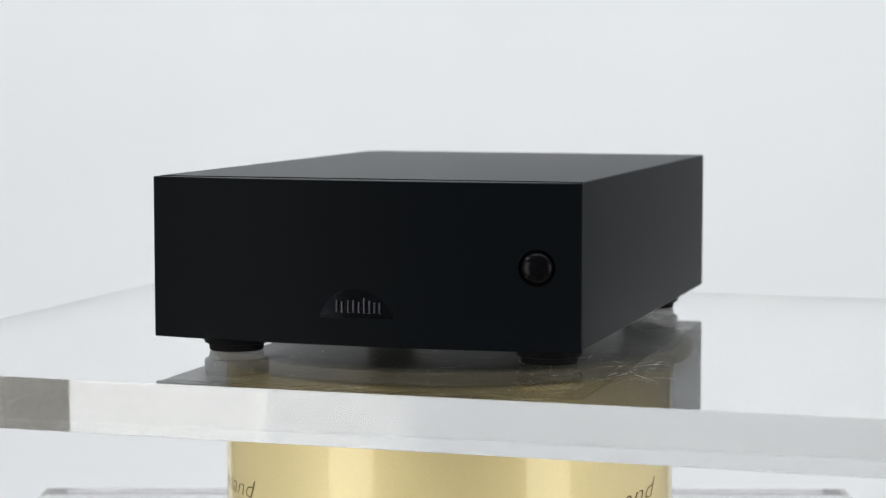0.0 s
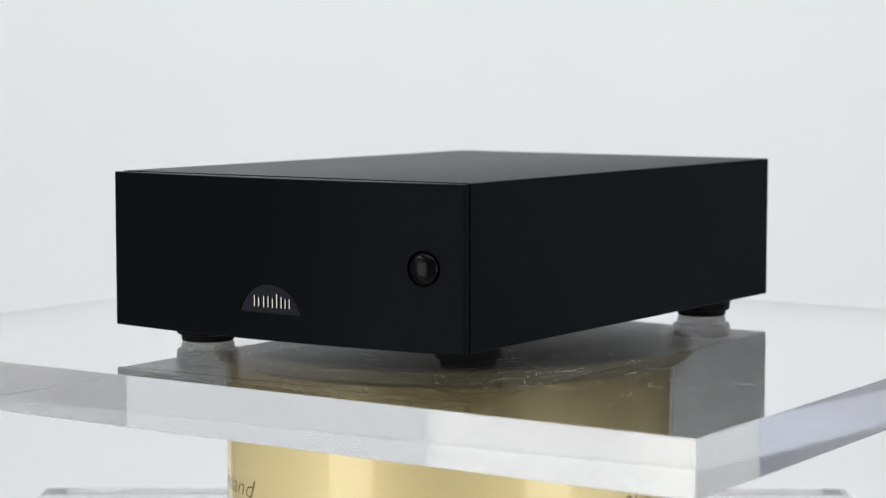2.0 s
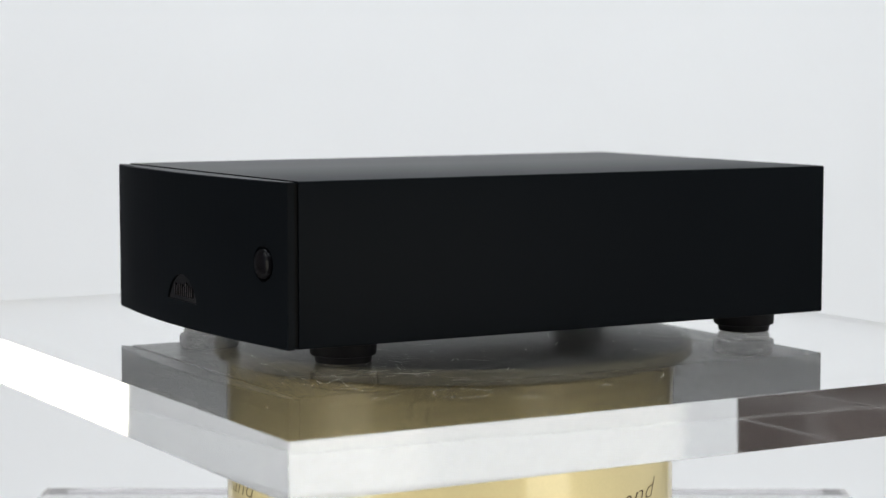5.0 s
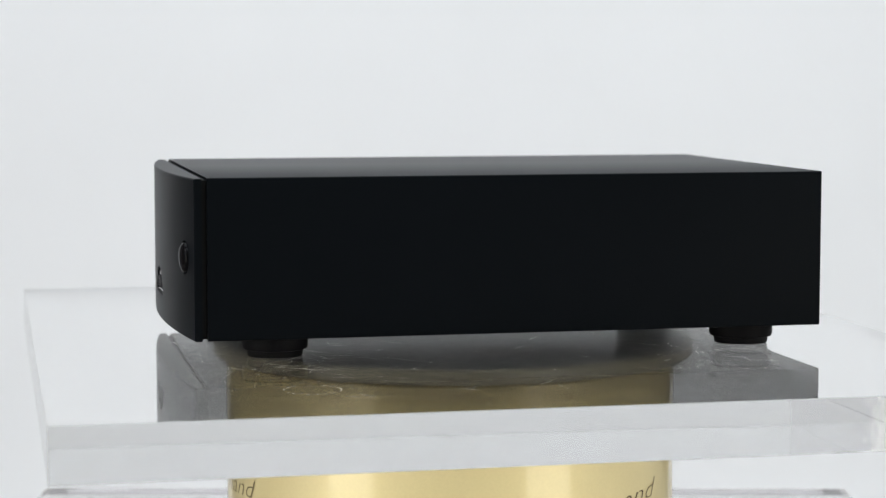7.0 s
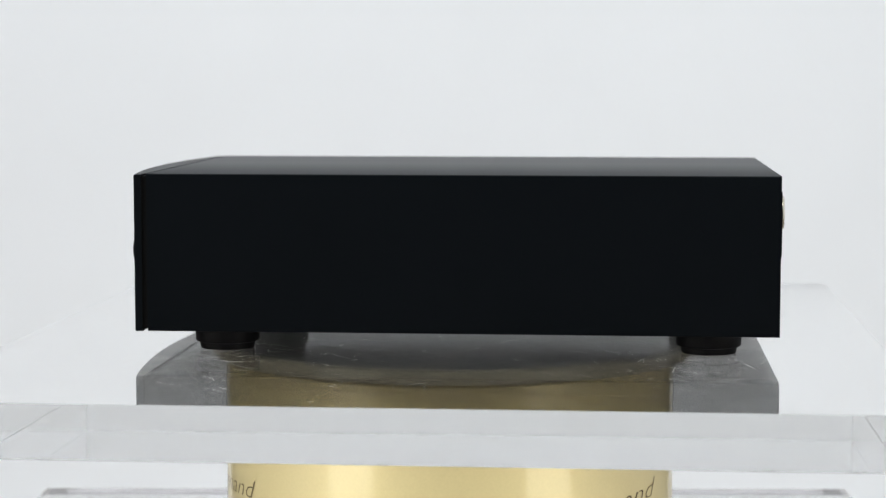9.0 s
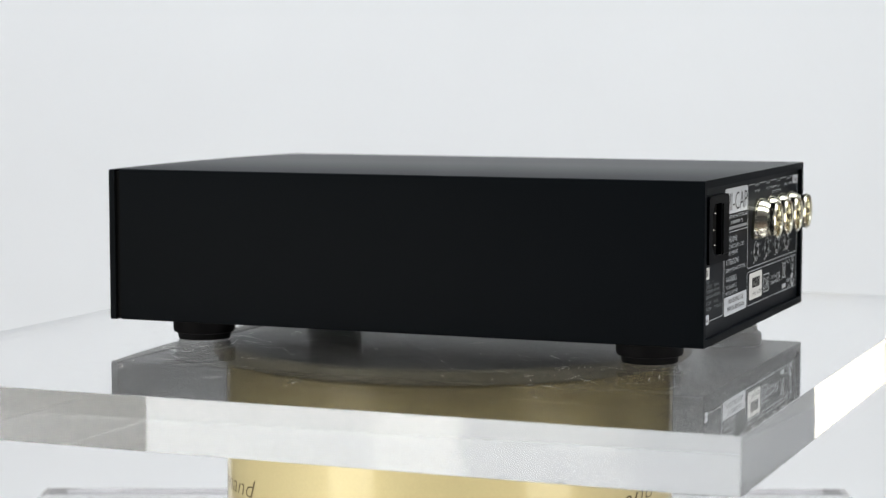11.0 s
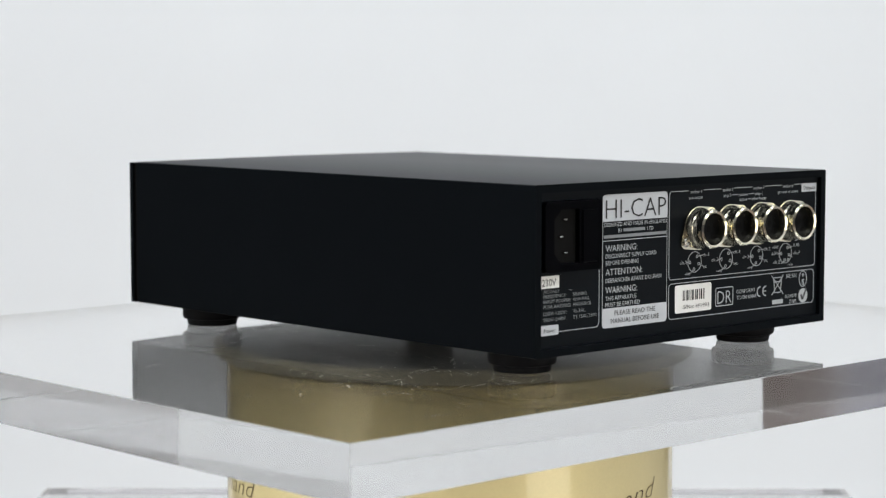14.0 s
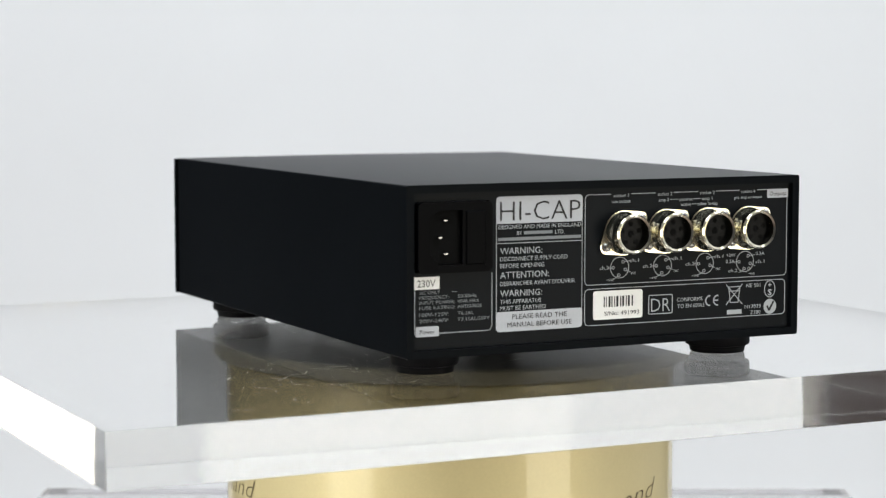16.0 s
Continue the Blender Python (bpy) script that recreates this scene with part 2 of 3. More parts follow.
def front_y(x):
    return PF - BULGE * (1 - (x / PHALF) ** 2)


def case():
    outer = rounded(-HALF, HALF, BOT, TOP, 0.0009, 3)
    inner = rounded(-HALF + 0.0036, HALF - 0.0036, BOT + 0.0036, TOP - 0.0036, 0.0004, 3)
    part("case", band_bm(outer, inner, CF, CB), BLACK, unit, "black anodised aluminium sleeve", smooth=True)
    part("front_bulkhead", box_bm(-HALF + 0.0008, HALF - 0.0008, PB + 0.0001, CF + 0.004, BOT + 0.0012, TOP - 0.0012), DARK, unit)


case()


def foot():
    prof = [(0.0118, 0.00015), (0.0132, 0.0006), (0.0136, 0.0030), (0.0138, 0.0036), (0.0153, 0.0040), (0.0158, 0.0048), (0.0159, 0.0100), (0.0150, 0.0111)]
    first = None
    for x in (-0.0793, 0.0793):
        for y in (-0.1180, 0.1187):
            if first is None:
                first = part("foot", lathe_bm(prof, 48), RUBBER, unit, "stepped round black rubber foot", smooth=True)
                o = first
            else:
                o = new("foot", first.data)
                o.parent = unit
                tagged(o, "stepped round black rubber foot")
            o.location = (x, y, 0)


foot()


def front_panel():
    """Bowed front plate with a half-round badge window and a round button hole."""
    z0, z1 = BOT, TOP - 0.0003
    badge = [(0.0194 * math.sin(a), 0.0179 + 0.0194 * math.cos(a)) for a in
             [radians(-72 + 144 * i / 28) for i in range(29)]]
    hole = [(KNOB[0] + KNOB[2] * math.cos(2 * math.pi * i / 40), KNOB[1] + KNOB[2] * math.sin(2 * math.pi * i / 40)) for i in range(40)]
    bm = bmesh.new()
    loops = []
    for pts in (rounded(-PHALF + 0.0005, PHALF - 0.0005, z0 + 0.0005, z1 - 0.0005, 0.0004, 2), badge, hole):
        vs = [bm.verts.new((x, 0, z)) for x, z in pts]
        loops.append([bm.edges.new((vs[i], vs[(i + 1) % len(vs)])) for i in range(len(vs))])
    bmesh.ops.triangle_fill(bm, edges=[e for lp in loops for e in lp], use_beauty=True)
    for i in range(-15, 16):
        geom = bm.verts[:] + bm.edges[:] + bm.faces[:]
        bmesh.ops.bisect_plane(bm, geom=geom, plane_co=(i * PHALF / 16, 0, 0), plane_no=(1, 0, 0))
    def rim(v):
        return abs(v.co.x) > PHALF - 0.0012 or v.co.z < z0 + 0.0012 or v.co.z > z1 - 0.0012

    border = [e for e in bm.edges if len(e.link_faces) == 1]
    rims = [e for e in border if rim(e.verts[0]) and rim(e.verts[1])]
    wells = [e for e in border if e not in rims]
    for v in bm.verts:
        v.co.y = front_y(v.co.x)
    for v in bmesh.ops.extrude_edge_only(bm, edges=wells)["geom"]:
        if isinstance(v, bmesh.types.BMVert):
            v.co.y += 0.0026
    # broken edge, then the plate's thickness
    made = bmesh.ops.extrude_edge_only(bm, edges=rims)["geom"]
    mid = (z0 + z1) / 2
    for v in made:
        if isinstance(v, bmesh.types.BMVert):
            if abs(v.co.x) > PHALF - 0.0010:
                v.co.x += math.copysign(0.0005, v.co.x)
            if abs(v.co.z - mid) > (z1 - z0) / 2 - 0.0010:
                v.co.z += math.copysign(0.0005, v.co.z - mid)
            v.co.y += 0.0005
    for v in bmesh.ops.extrude_edge_only(bm, edges=[e for e in made if isinstance(e, bmesh.types.BMEdge)])["geom"]:
        if isinstance(v, bmesh.types.BMVert):
            v.co.y = PB
    return part("front_panel", bm, PANEL, unit, "bowed satin black front plate")


KNOB = (0.0842, 0.0489, 0.0083)
front = front_panel()
part("panel_back", box_bm(-PHALF + 0.001, PHALF - 0.001, PB - 0.0004, PB + 0.0002, BOT + 0.001, TOP - 0.0015), DARK, front)


def button():
    x, z, r = KNOB
    prof = [(0.0073, 0.0024), (0.0073, 0.0002), (0.0070, -0.0008), (0.0062, -0.0015), (0.0046, -0.0022), (0.0025, -0.0026), (0.0006, -0.0027)]
    bm = lathe_bm(prof, 48, "y", (0, 0, 0))
    b = part("power_button", bm, GLOSS, unit, "round domed gloss black power button", smooth=True)
    slope = math.degrees(math.atan(2 * BULGE * x / PHALF ** 2))
    b.matrix_local = pose(x, front_y(x) + 0.0003, z, 0, 0, slope)
    bm = lathe_bm([(0.0082, 0.0030), (0.0082, 0.0024)], 40, "y")
    c = part("button_well", bm, DARK, unit)
    c.matrix_local = pose(x, front_y(x), z, 0, 0, slope)


button()


def badge():
    pts = [(0.0193 * math.sin(a), 0.0179 + 0.0193 * math.cos(a)) for a in [radians(-71.8 + 143.6 * i / 28) for i in range(29)]]
    y = front_y(0)
    b = part("badge", prism_bm(pts, y + 0.0008, y + 0.0026), BADGE, unit, "half-round dark mirror badge with raised chrome bars")
    # plain upright bars in the place of the maker's mark
    for x0, h in ((-0.0092, 0.0060), (-0.0066, 0.0052), (-0.0036, 0.0060), (-0.0010, 0.0060), (0.0016, 0.0052), (0.0042, 0.0072), (0.0068, 0.0060), (0.0092, 0.0052), (0.0116, 0.0052)):
        part("bar", box_bm(x0 - 0.0006, x0 + 0.0006, y + 0.0001, y + 0.0009, 0.0262, 0.0262 + h, 0.0005, 2), DARK_CHROME, b)


BADGE = material("gloss_black_window", (0.060, 0.062, 0.066), 0.05, 1.0, 0.5, 0.05, 1500)
DARK_CHROME = material("dark_chrome", (0.20, 0.20, 0.21), 0.08, 1.0)
badge()


# ---------------------------------------------------------------- the rear of the unit
REAR_M = material("rear_panel_paint", (0.0046, 0.0060, 0.0080), 0.38, 0.0, 0.06, 0.15, 2200, 0.04, 0.08, 20)
PRINT = material("pale_grey_print", (0.46, 0.485, 0.51), 0.5, 0, 0.3, 0.05, 3000)
LABEL = material("light_grey_label", (0.55, 0.57, 0.61), 0.4, 0, 0.3, 0.03, 1500)
STICKER = material("white_sticker", (0.86, 0.855, 0.84), 0.22, 0, 0.6, 0.02, 1500)
BAR_INK = material("dim_grey_print", (0.24, 0.255, 0.27), 0.5, 0, 0.3, 0.05, 3000)
BLACK_INK = material("black_ink", (0.012, 0.012, 0.014), 0.5, 0, 0.3)
NICKEL = material("warm_nickel", (0.76, 0.72, 0.58), 0.14, 1.0, 0.5, 0.03, 1200, 0, 0.05, 80)
STEEL = material("screw_steel", (0.45, 0.44, 0.42), 0.25, 1.0, 0.5, 0.1, 1500)
INSERT = material("black_insulator", (0.0018, 0.0018, 0.002), 0.35, 0, 0.08)
PLASTIC = material("black_inlet_plastic", (0.0012, 0.0013, 0.0020), 0.30, 0, 0.02, 0.1, 1800, 0.05)

rear = part("rear_panel", prism_bm(rounded(-HALF + 0.0036, HALF - 0.0036, BOT + 0.0036, TOP - 0.0036, 0.0004, 2), REAR - 0.002, REAR),
            REAR_M, unit, "charcoal rear panel with pale printing")


def letters_bm(body, height, width=None, bold=0.0):
    """Flat lettering, centred on the origin in the x-z plane as read from behind the unit; height is that of its capitals."""
    cu = bpy.data.curves.new("letters", "FONT")
    cu.body, cu.size, cu.resolution_u, cu.offset = body, 1.0, 2, bold
    ob = new("letters", cu)
    bpy.context.view_layer.update()
    me = bpy.data.meshes.new_from_object(ob.evaluated_get(bpy.context.evaluated_depsgraph_get()))
    bpy.data.objects.remove(ob)
    bpy.data.curves.remove(cu)
    bm = bmesh.new()
    bm.from_mesh(me)
    bpy.data.meshes.remove(me)
    xs = [v.co.x for v in bm.verts]
    sx = sz = height / 0.73
    if width:
        sx = width / (max(xs) - min(xs))
    mid = (max(xs) + min(xs)) / 2
    for v in bm.verts:
        v.co = Vector((-(v.co.x - mid) * sx, 0, (v.co.y - 0.365) * sz))
    return bm


def lettering(body, x, z, height, width=None, mat=None, parent=None, lift=0.0, left=False, bold=0.0):
    """Writing on the rear panel at x, z; left: x is where it begins (towards +x)."""
    bm = letters_bm(body, height, width, bold)
    if left:
        x -= max(v.co.x for v in bm.verts)
    for v in bm.verts:
        v.co = Vector((v.co.x + x, REAR + 0.00012 + lift, v.co.z + z))
    return part("lettering", bm, mat or PRINT, parent or rear)


def strip(x0, x1, z0, z1, mat=None, parent=None, lift=0.0, name="printed_bar"):
    return part(name, box_bm(min(x0, x1), max(x0, x1), REAR - 0.0002, REAR + 0.00012 + lift, min(z0, z1), max(z0, z1)), mat or PRINT, parent or rear)


def outline(x0, x1, z0, z1, r=0.0022, w=0.00032, name="printed_frame", parent=None):
    return part(name, band_bm(rounded(x0, x1, z0, z1, r), rounded(x0 + w, x1 - w, z0 + w, z1 - w, r - w), REAR - 0.0002, REAR + 0.00012), PRINT, parent or rear)


def arc_pts(x, z, r, n=28):
    return [(x + r * math.cos(2 * math.pi * i / n), z + r * math.sin(2 * math.pi * i / n)) for i in range(n)]


def printed_ring(x, z, r, w=0.0003, parent=None):
    return part("printed_ring", band_bm(arc_pts(x, z, r), arc_pts(x, z, r - w), REAR - 0.0002, REAR + 0.00012), PRINT, parent or rear)


def segment(x0, z0, x1, z1, w=0.00026, parent=None, mat=None, lift=0.0):
    d = Vector((x1 - x0, 0, z1 - z0))
    n = Vector((-d.z, 0, d.x)).normalized() * (w / 2)
    pts = [(x0 + n.x, z0 + n.z), (x0 - n.x, z0 - n.z), (x1 - n.x, z1 - n.z), (x1 + n.x, z1 + n.z)]
    return part("printed_line", prism_bm(pts, REAR - 0.0002, REAR + 0.00012 + lift), mat or PRINT, parent or rear)


def mains_inlet():
    x0, x1, z0, z1 = 0.0618, 0.0982, 0.0484, 0.0797
    hole = [(0.0926, 0.0715), (0.0882, 0.0760), (0.0766, 0.0760), (0.0766, 0.0520), (0.0882, 0.0520), (0.0926, 0.0566)]
    inlet = part("mains_inlet", box_bm(x0, x1, REAR - 0.001, REAR + 0.0004, z0, z1, 0.0003, 1), PLASTIC, unit, "black three-pin mains inlet with fuse drawer")
    bm = bmesh.new()
    vs = [bm.verts.new((x, REAR + 0.0030, z)) for x, z in rounded(x0, x1, z0, z1, 0.0025, 4)]
    hv = [bm.verts.new((x, REAR + 0.0030, z)) for x, z in hole]
    edges = [bm.edges.new((a[i], a[(i + 1) % len(a)])) for a in (vs, hv) for i in range(len(a))]
    bmesh.ops.triangle_fill(bm, edges=edges, use_beauty=True)
    border = [e for e in bm.edges if len(e.link_faces) == 1]
    made = bmesh.ops.extrude_edge_only(bm, edges=border)["geom"]
    for v in made:
        if isinstance(v, bmesh.types.BMVert):
            v.co.y = REAR + 0.0002
    part("bezel", bm, PLASTIC, inlet)
    part("socket_floor", box_bm(0.0764, 0.0928, REAR + 0.0003, REAR + 0.0006, 0.0518, 0.0762), DARK, inlet)
    part("fuse_drawer", box_bm(0.0655, 0.0750, REAR + 0.0028, REAR + 0.0037, 0.0518, 0.0756, 0.0004, 1), PLASTIC, inlet)
    for x, z in ((0.0846, 0.0715), (0.0872, 0.0640), (0.0846, 0.0567)):
        part("pin", box_bm(x - 0.0010, x + 0.0010, REAR + 0.0005, REAR + 0.0024, z - 0.00035, z + 0.00035, 0.0002, 1), STEEL, inlet)


mains_inlet()


def output_socket(x, z):
    """Round five-pin socket on a diagonal two-hole flange."""
    s = part("output_socket", bmesh.new(), NICKEL, unit, "nickel-plated round five-pin output socket")
    ears = ((-0.0093, 0.0064), (0.0093, -0.0064))
    ring = []
    for i in range(64):
        a = 2 * math.pi * i / 64
        d = Vector((math.cos(a), math.sin(a)))
        far = max(0.0103, *[d.dot(Vector(e)) + 0.0031 for e in ears])
        # support function of two discs and the hub, turned into an outline
        ring.append((a, far))
    pts = []
    for i, (a, h) in enumerate(ring):
        dh = (ring[(i + 1) % 64][1] - ring[i - 1][1]) / (4 * math.pi / 64)
        pts.append((x + h * math.cos(a) - dh * math.sin(a), z + h * math.sin(a) + dh * math.cos(a)))
    clean = [pts[0]]
    for p in pts[1:]:
        if (Vector(p) - Vector(clean[-1])).length > 0.00012:
            clean.append(p)
    flange = bmesh.new()
    prism_bm(clean, REAR, REAR + 0.0014, flange)
    part("flange", flange, NICKEL, s)
    barrel = bmesh.new()
    prof = [(0.0099, 0.0012), (0.0098, 0.0030), (0.0090, 0.0050), (0.0085, 0.0066), (0.0085, 0.0086), (0.0090, 0.0096), (0.0091, 0.0107), (0.0085, 0.0115), (0.0076, 0.0110), (0.0074, 0.0100), (0.0073, 0.0040)]
    rings = [[barrel.verts.new((x + r * math.cos(2 * math.pi * i / 48), REAR + h, z + r * math.sin(2 * math.pi * i / 48))) for i in range(48)] for r, h in prof]
    for a, b in zip(rings, rings[1:]):
        for i in range(48):
            barrel.faces.new((a[i], a[(i + 1) % 48], b[(i + 1) % 48], b[i]))
    part("barrel", barrel, NICKEL, s, smooth=True)
    part("insert", lathe_bm([(0.0073, 0.0013), (0.0074, 0.0074)], 40, "y", (x, REAR, z)), INSERT, s)
    for k in range(5):
        a = radians(90 + 72 * k)
        px, pz = x + 0.0046 * math.cos(a), z + 0.0046 * math.sin(a)
        part("contact_hole", lathe_bm([(0.0012, 0.0072), (0.0012, 0.00752), (0.0007, 0.00758)], 12, "y", (px, REAR, pz)), DARK, s)
    part("contact_hole", lathe_bm([(0.0016, 0.0072), (0.0016, 0.00752), (0.0009, 0.00758)], 12, "y", (x, REAR, z)), DARK, s)
    for ex, ez in ears:
        screw = part("screw", lathe_bm([(0.0021, 0.0012), (0.0021, 0.0020), (0.0015, 0.0026), (0.0004, 0.0028)], 20, "y", (x + ex, REAR, z + ez)), STEEL, s, smooth=True)
        part("slot", box_bm(x + ex - 0.0012, x + ex + 0.0012, REAR + 0.0022, REAR + 0.00285, z + ez - 0.0002, z + ez + 0.0002), DARK, s)


SOCKETS = (-0.0068, -0.0296, -0.0524, -0.0752)
for sx in SOCKETS:
    output_socket(sx, 0.0628)


def warning_plate():
    """The tall printed field in the middle."""
    w = part("warning_plate", prism_bm(rounded(0.0143, 0.0585, 0.0204, 0.0811, 0.0020), REAR - 0.0002, REAR + 0.00006), PRINT, rear, "pale printed border with warning text")
    part("dark_field", box_bm(0.01465, 0.05815, REAR - 0.0002, REAR + 0.00014, 0.0294, 0.0689), REAR_M, w)
    part("heading", prism_bm(rounded(0.0143, 0.0585, 0.0689, 0.0811, 0.0018), REAR - 0.0002, REAR + 0.00014), LABEL, w)
    part("footer", prism_bm(rounded(0.0143, 0.0585, 0.0204, 0.0294, 0.0018), REAR - 0.0002, REAR + 0.00014), LABEL, w)
    up = 0.0002
    lettering("HI-CAP", 0.0361, 0.0748, 0.0092, 0.0412, BLACK_INK, w, up, bold=-0.012)
    lettering("DESIGNED AND MADE IN ENGLAND", 0.0363, 0.0675, 0.0019, 0.0425, PRINT, w, up)
    lettering("BY", 0.0468, 0.0646, 0.0018, None, PRINT, w, up)
    strip(0.0300, 0.0446, 0.0639, 0.0653, BAR_INK, w, up)
    lettering("LTD.", 0.0262, 0.0646, 0.0018, None, PRINT, w, up)
    strip(0.0152, 0.0576, 0.0613, 0.0627, BAR_INK, w, up)
    strip(0.0146, 0.0582, 0.0600, 0.0603, PRINT, w, up)
    for body, z, h, wide in (("WARNING:", 0.0568, 0.0030, 0.0214), ("DISCONNECT SUPPLY CORD", 0.0532, 0.0020, 0.0345), ("BEFORE OPENING", 0.0501, 0.0020, 0.0224),
                             ("ATTENTION:", 0.0460, 0.0030, 0.0248), ("DEBRANCHER AVANT D'OUVRIR", 0.0421, 0.0020, 0.0384), ("WARNING:", 0.0378, 0.0030, 0.0214),
                             ("THIS APPARATUS", 0.0340, 0.0020, 0.0209), ("MUST BE EARTHED", 0.0311, 0.0020, 0.0233)):
        lettering(body, 0.0566, z, h, wide, PRINT, w, up, left=True)
    lettering("PLEASE READ THE", 0.0364, 0.0271, 0.0023, 0.0280, BLACK_INK, w, up)
    lettering("MANUAL BEFORE USE", 0.0364, 0.0235, 0.0023, 0.0330, BLACK_INK, w, up)


warning_plate()


def power_field():
    strip(0.0604, 0.0607, 0.0235, 0.0475)
    strip(0.0625, 0.0985, 0.0215, 0.0218)
    segment(0.0625, 0.02165, 0.0612, 0.0222)
    segment(0.0612, 0.0222, 0.06055, 0.0237)
    strip(0.0985, 0.0988, 0.0215, 0.0410)
    v = part("voltage_label", box_bm(0.0866, 0.0993, REAR - 0.0002, REAR + 0.0002, 0.0413, 0.0468), STICKER, rear, "white voltage label")
    lettering("230V", 0.0931, 0.0440, 0.0033, 0.0088, BLACK_INK, v, 0.0002)
    p = part("power_label", prism_bm(rounded(0.0869, 0.0982, 0.0204, 0.0249, 0.0006), REAR - 0.0002, REAR + 0.0002), LABEL, rear, "pale label below the mains inlet")
    lettering("Power", 0.0926, 0.0226, 0.0020, 0.0074, BLACK_INK, p, 0.0002)
    for body, second, z in (("AC ONLY", "~", 0.0399), ("FREQUENCY:", "50/60Hz", 0.0377), ("INPUT POWER:", "40VA MAX", 0.0354), ("FUSE RATING:", "ANTISURGE", 0.0331),
                            ("100V-120V:", "T6.3AL", 0.0301), ("200V-240V:", "T3.15AL/250V", 0.0274)):
        lettering(body, 0.0964, z, 0.0016, len(body) * 0.00145, BAR_INK, left=True)
        lettering(second, 0.0776 if second != "~" else 0.0805, z, 0.0016, len(second) * 0.00132 if second != "~" else 0.0024, BAR_INK, left=True)


power_field()


def outputs_field():
    w = 0.00032
    x0, x1, z0, z1 = -0.0982, 0.0131, 0.0392, 0.0808
    strip(x0, x0 + w, z0 + 0.002, 0.0766)
    strip(x1 - w, x1, z0 + 0.002, z1 - 0.002)
    strip(x0 + 0.002, x1 - 0.002, z0, z0 + w)
    for a, b in ((0.0111, -0.0005), (-0.0115, -0.0245), (-0.0345, -0.0478), (-0.0578, -0.0707), (-0.0810, -0.0868)):
        strip(a, b, z1 - w, z1)
    for cx, cz, a0 in ((x1 - 0.002, z1 - 0.002, 0), (x0 + 0.002, z0 + 0.002, 180), (x1 - 0.002, z0 + 0.002, 270)):
        for k in range(3):
            a, b = radians(a0 + 30 * k), radians(a0 + 30 * k + 30)
            segment(cx + 0.00184 * math.cos(a), cz + 0.00184 * math.sin(a), cx + 0.00184 * math.cos(b), cz + 0.00184 * math.sin(b), w)
    o = part("outputs_label", prism_bm(rounded(-0.0984, -0.0866, 0.0766, 0.0808, 0.0005), REAR - 0.0002, REAR + 0.0002), LABEL, rear, "pale label above the sockets")
    lettering("Outputs", -0.0925, 0.0787, 0.0021, 0.0094, BLACK_INK, o, 0.0002)
    for body, x, z, wide in (("socket 1", -0.0060, 0.0801, 0.0080), ("aux output", -0.0060, 0.0774, 0.0100), ("socket 2", -0.0295, 0.0801, 0.0080), ("amp 2", -0.0290, 0.0774, 0.0056),
                             ("passive", -0.0411, 0.0774, 0.0070), ("socket 3", -0.0528, 0.0801, 0.0080), ("amp 1", -0.0528, 0.0774, 0.0056), ("active", -0.0411, 0.0750, 0.0056),
                             ("other hi-cap", -0.0530, 0.0750, 0.0112), ("socket 4", -0.0757, 0.0801, 0.0080), ("pre amp or snaxo", -0.0757, 0.0774, 0.0156)):
        lettering(body, x, z, 0.0016, wide)
    for a, b, z in ((-0.0324, -0.0368, 0.0774), (-0.0452, -0.0494, 0.0774), (-0.0445, -0.0468, 0.0750)):
        strip(a, b, z - 0.00012, z + 0.00012)
    for i, x in enumerate((-0.0055, -0.0286, -0.0518, -0.0744)):
        z = 0.0468
        printed_ring(x, z, 0.0050)
        pins = ((-0.0018, 0.0026), (0.0034, 0.0), (-0.0030, -0.0010), (0.0004, -0.0034), (-0.0022, -0.0034)) if i == 3 else ((-0.0018, 0.0026), (0.0034, 0.0), (-0.0030, -0.0010), (0.0004, -0.0034))
        for dx, dz in pins:
            printed_ring(x + dx, z + dz, 0.0008, 0.00028)
        segment(x - 0.0026, z + 0.0026, x - 0.0056, z + 0.0030)
        segment(x + 0.0042, z, x + 0.0060, z)
        segment(x - 0.0036, z - 0.0014, x - 0.0058, z - 0.0022)
        segment(x + 0.0010, z - 0.0040, x + 0.0034, z - 0.0052)
        captions = (("ch.1", -0.0078, 0.0031), ("ch.2", 0.0082, 0.0002), ("nc", -0.0074, -0.0025), ("-ve", 0.0052, -0.0052)) if i < 3 else \
                (("+24V", -0.0086, 0.0066), ("0.3A", -0.0086, 0.0036), ("+24V", 0.0080, 0.0034), ("0.3A", 0.0084, 0.0004), ("ch.1", -0.0086, -0.0002), ("ch.2", 0.0068, -0.0040), ("-ve", -0.0038, -0.0056))
        for body, dx, dz in captions:
            lettering(body, x + dx, z + dz, 0.0017, len(body) * 0.00125)


outputs_field()


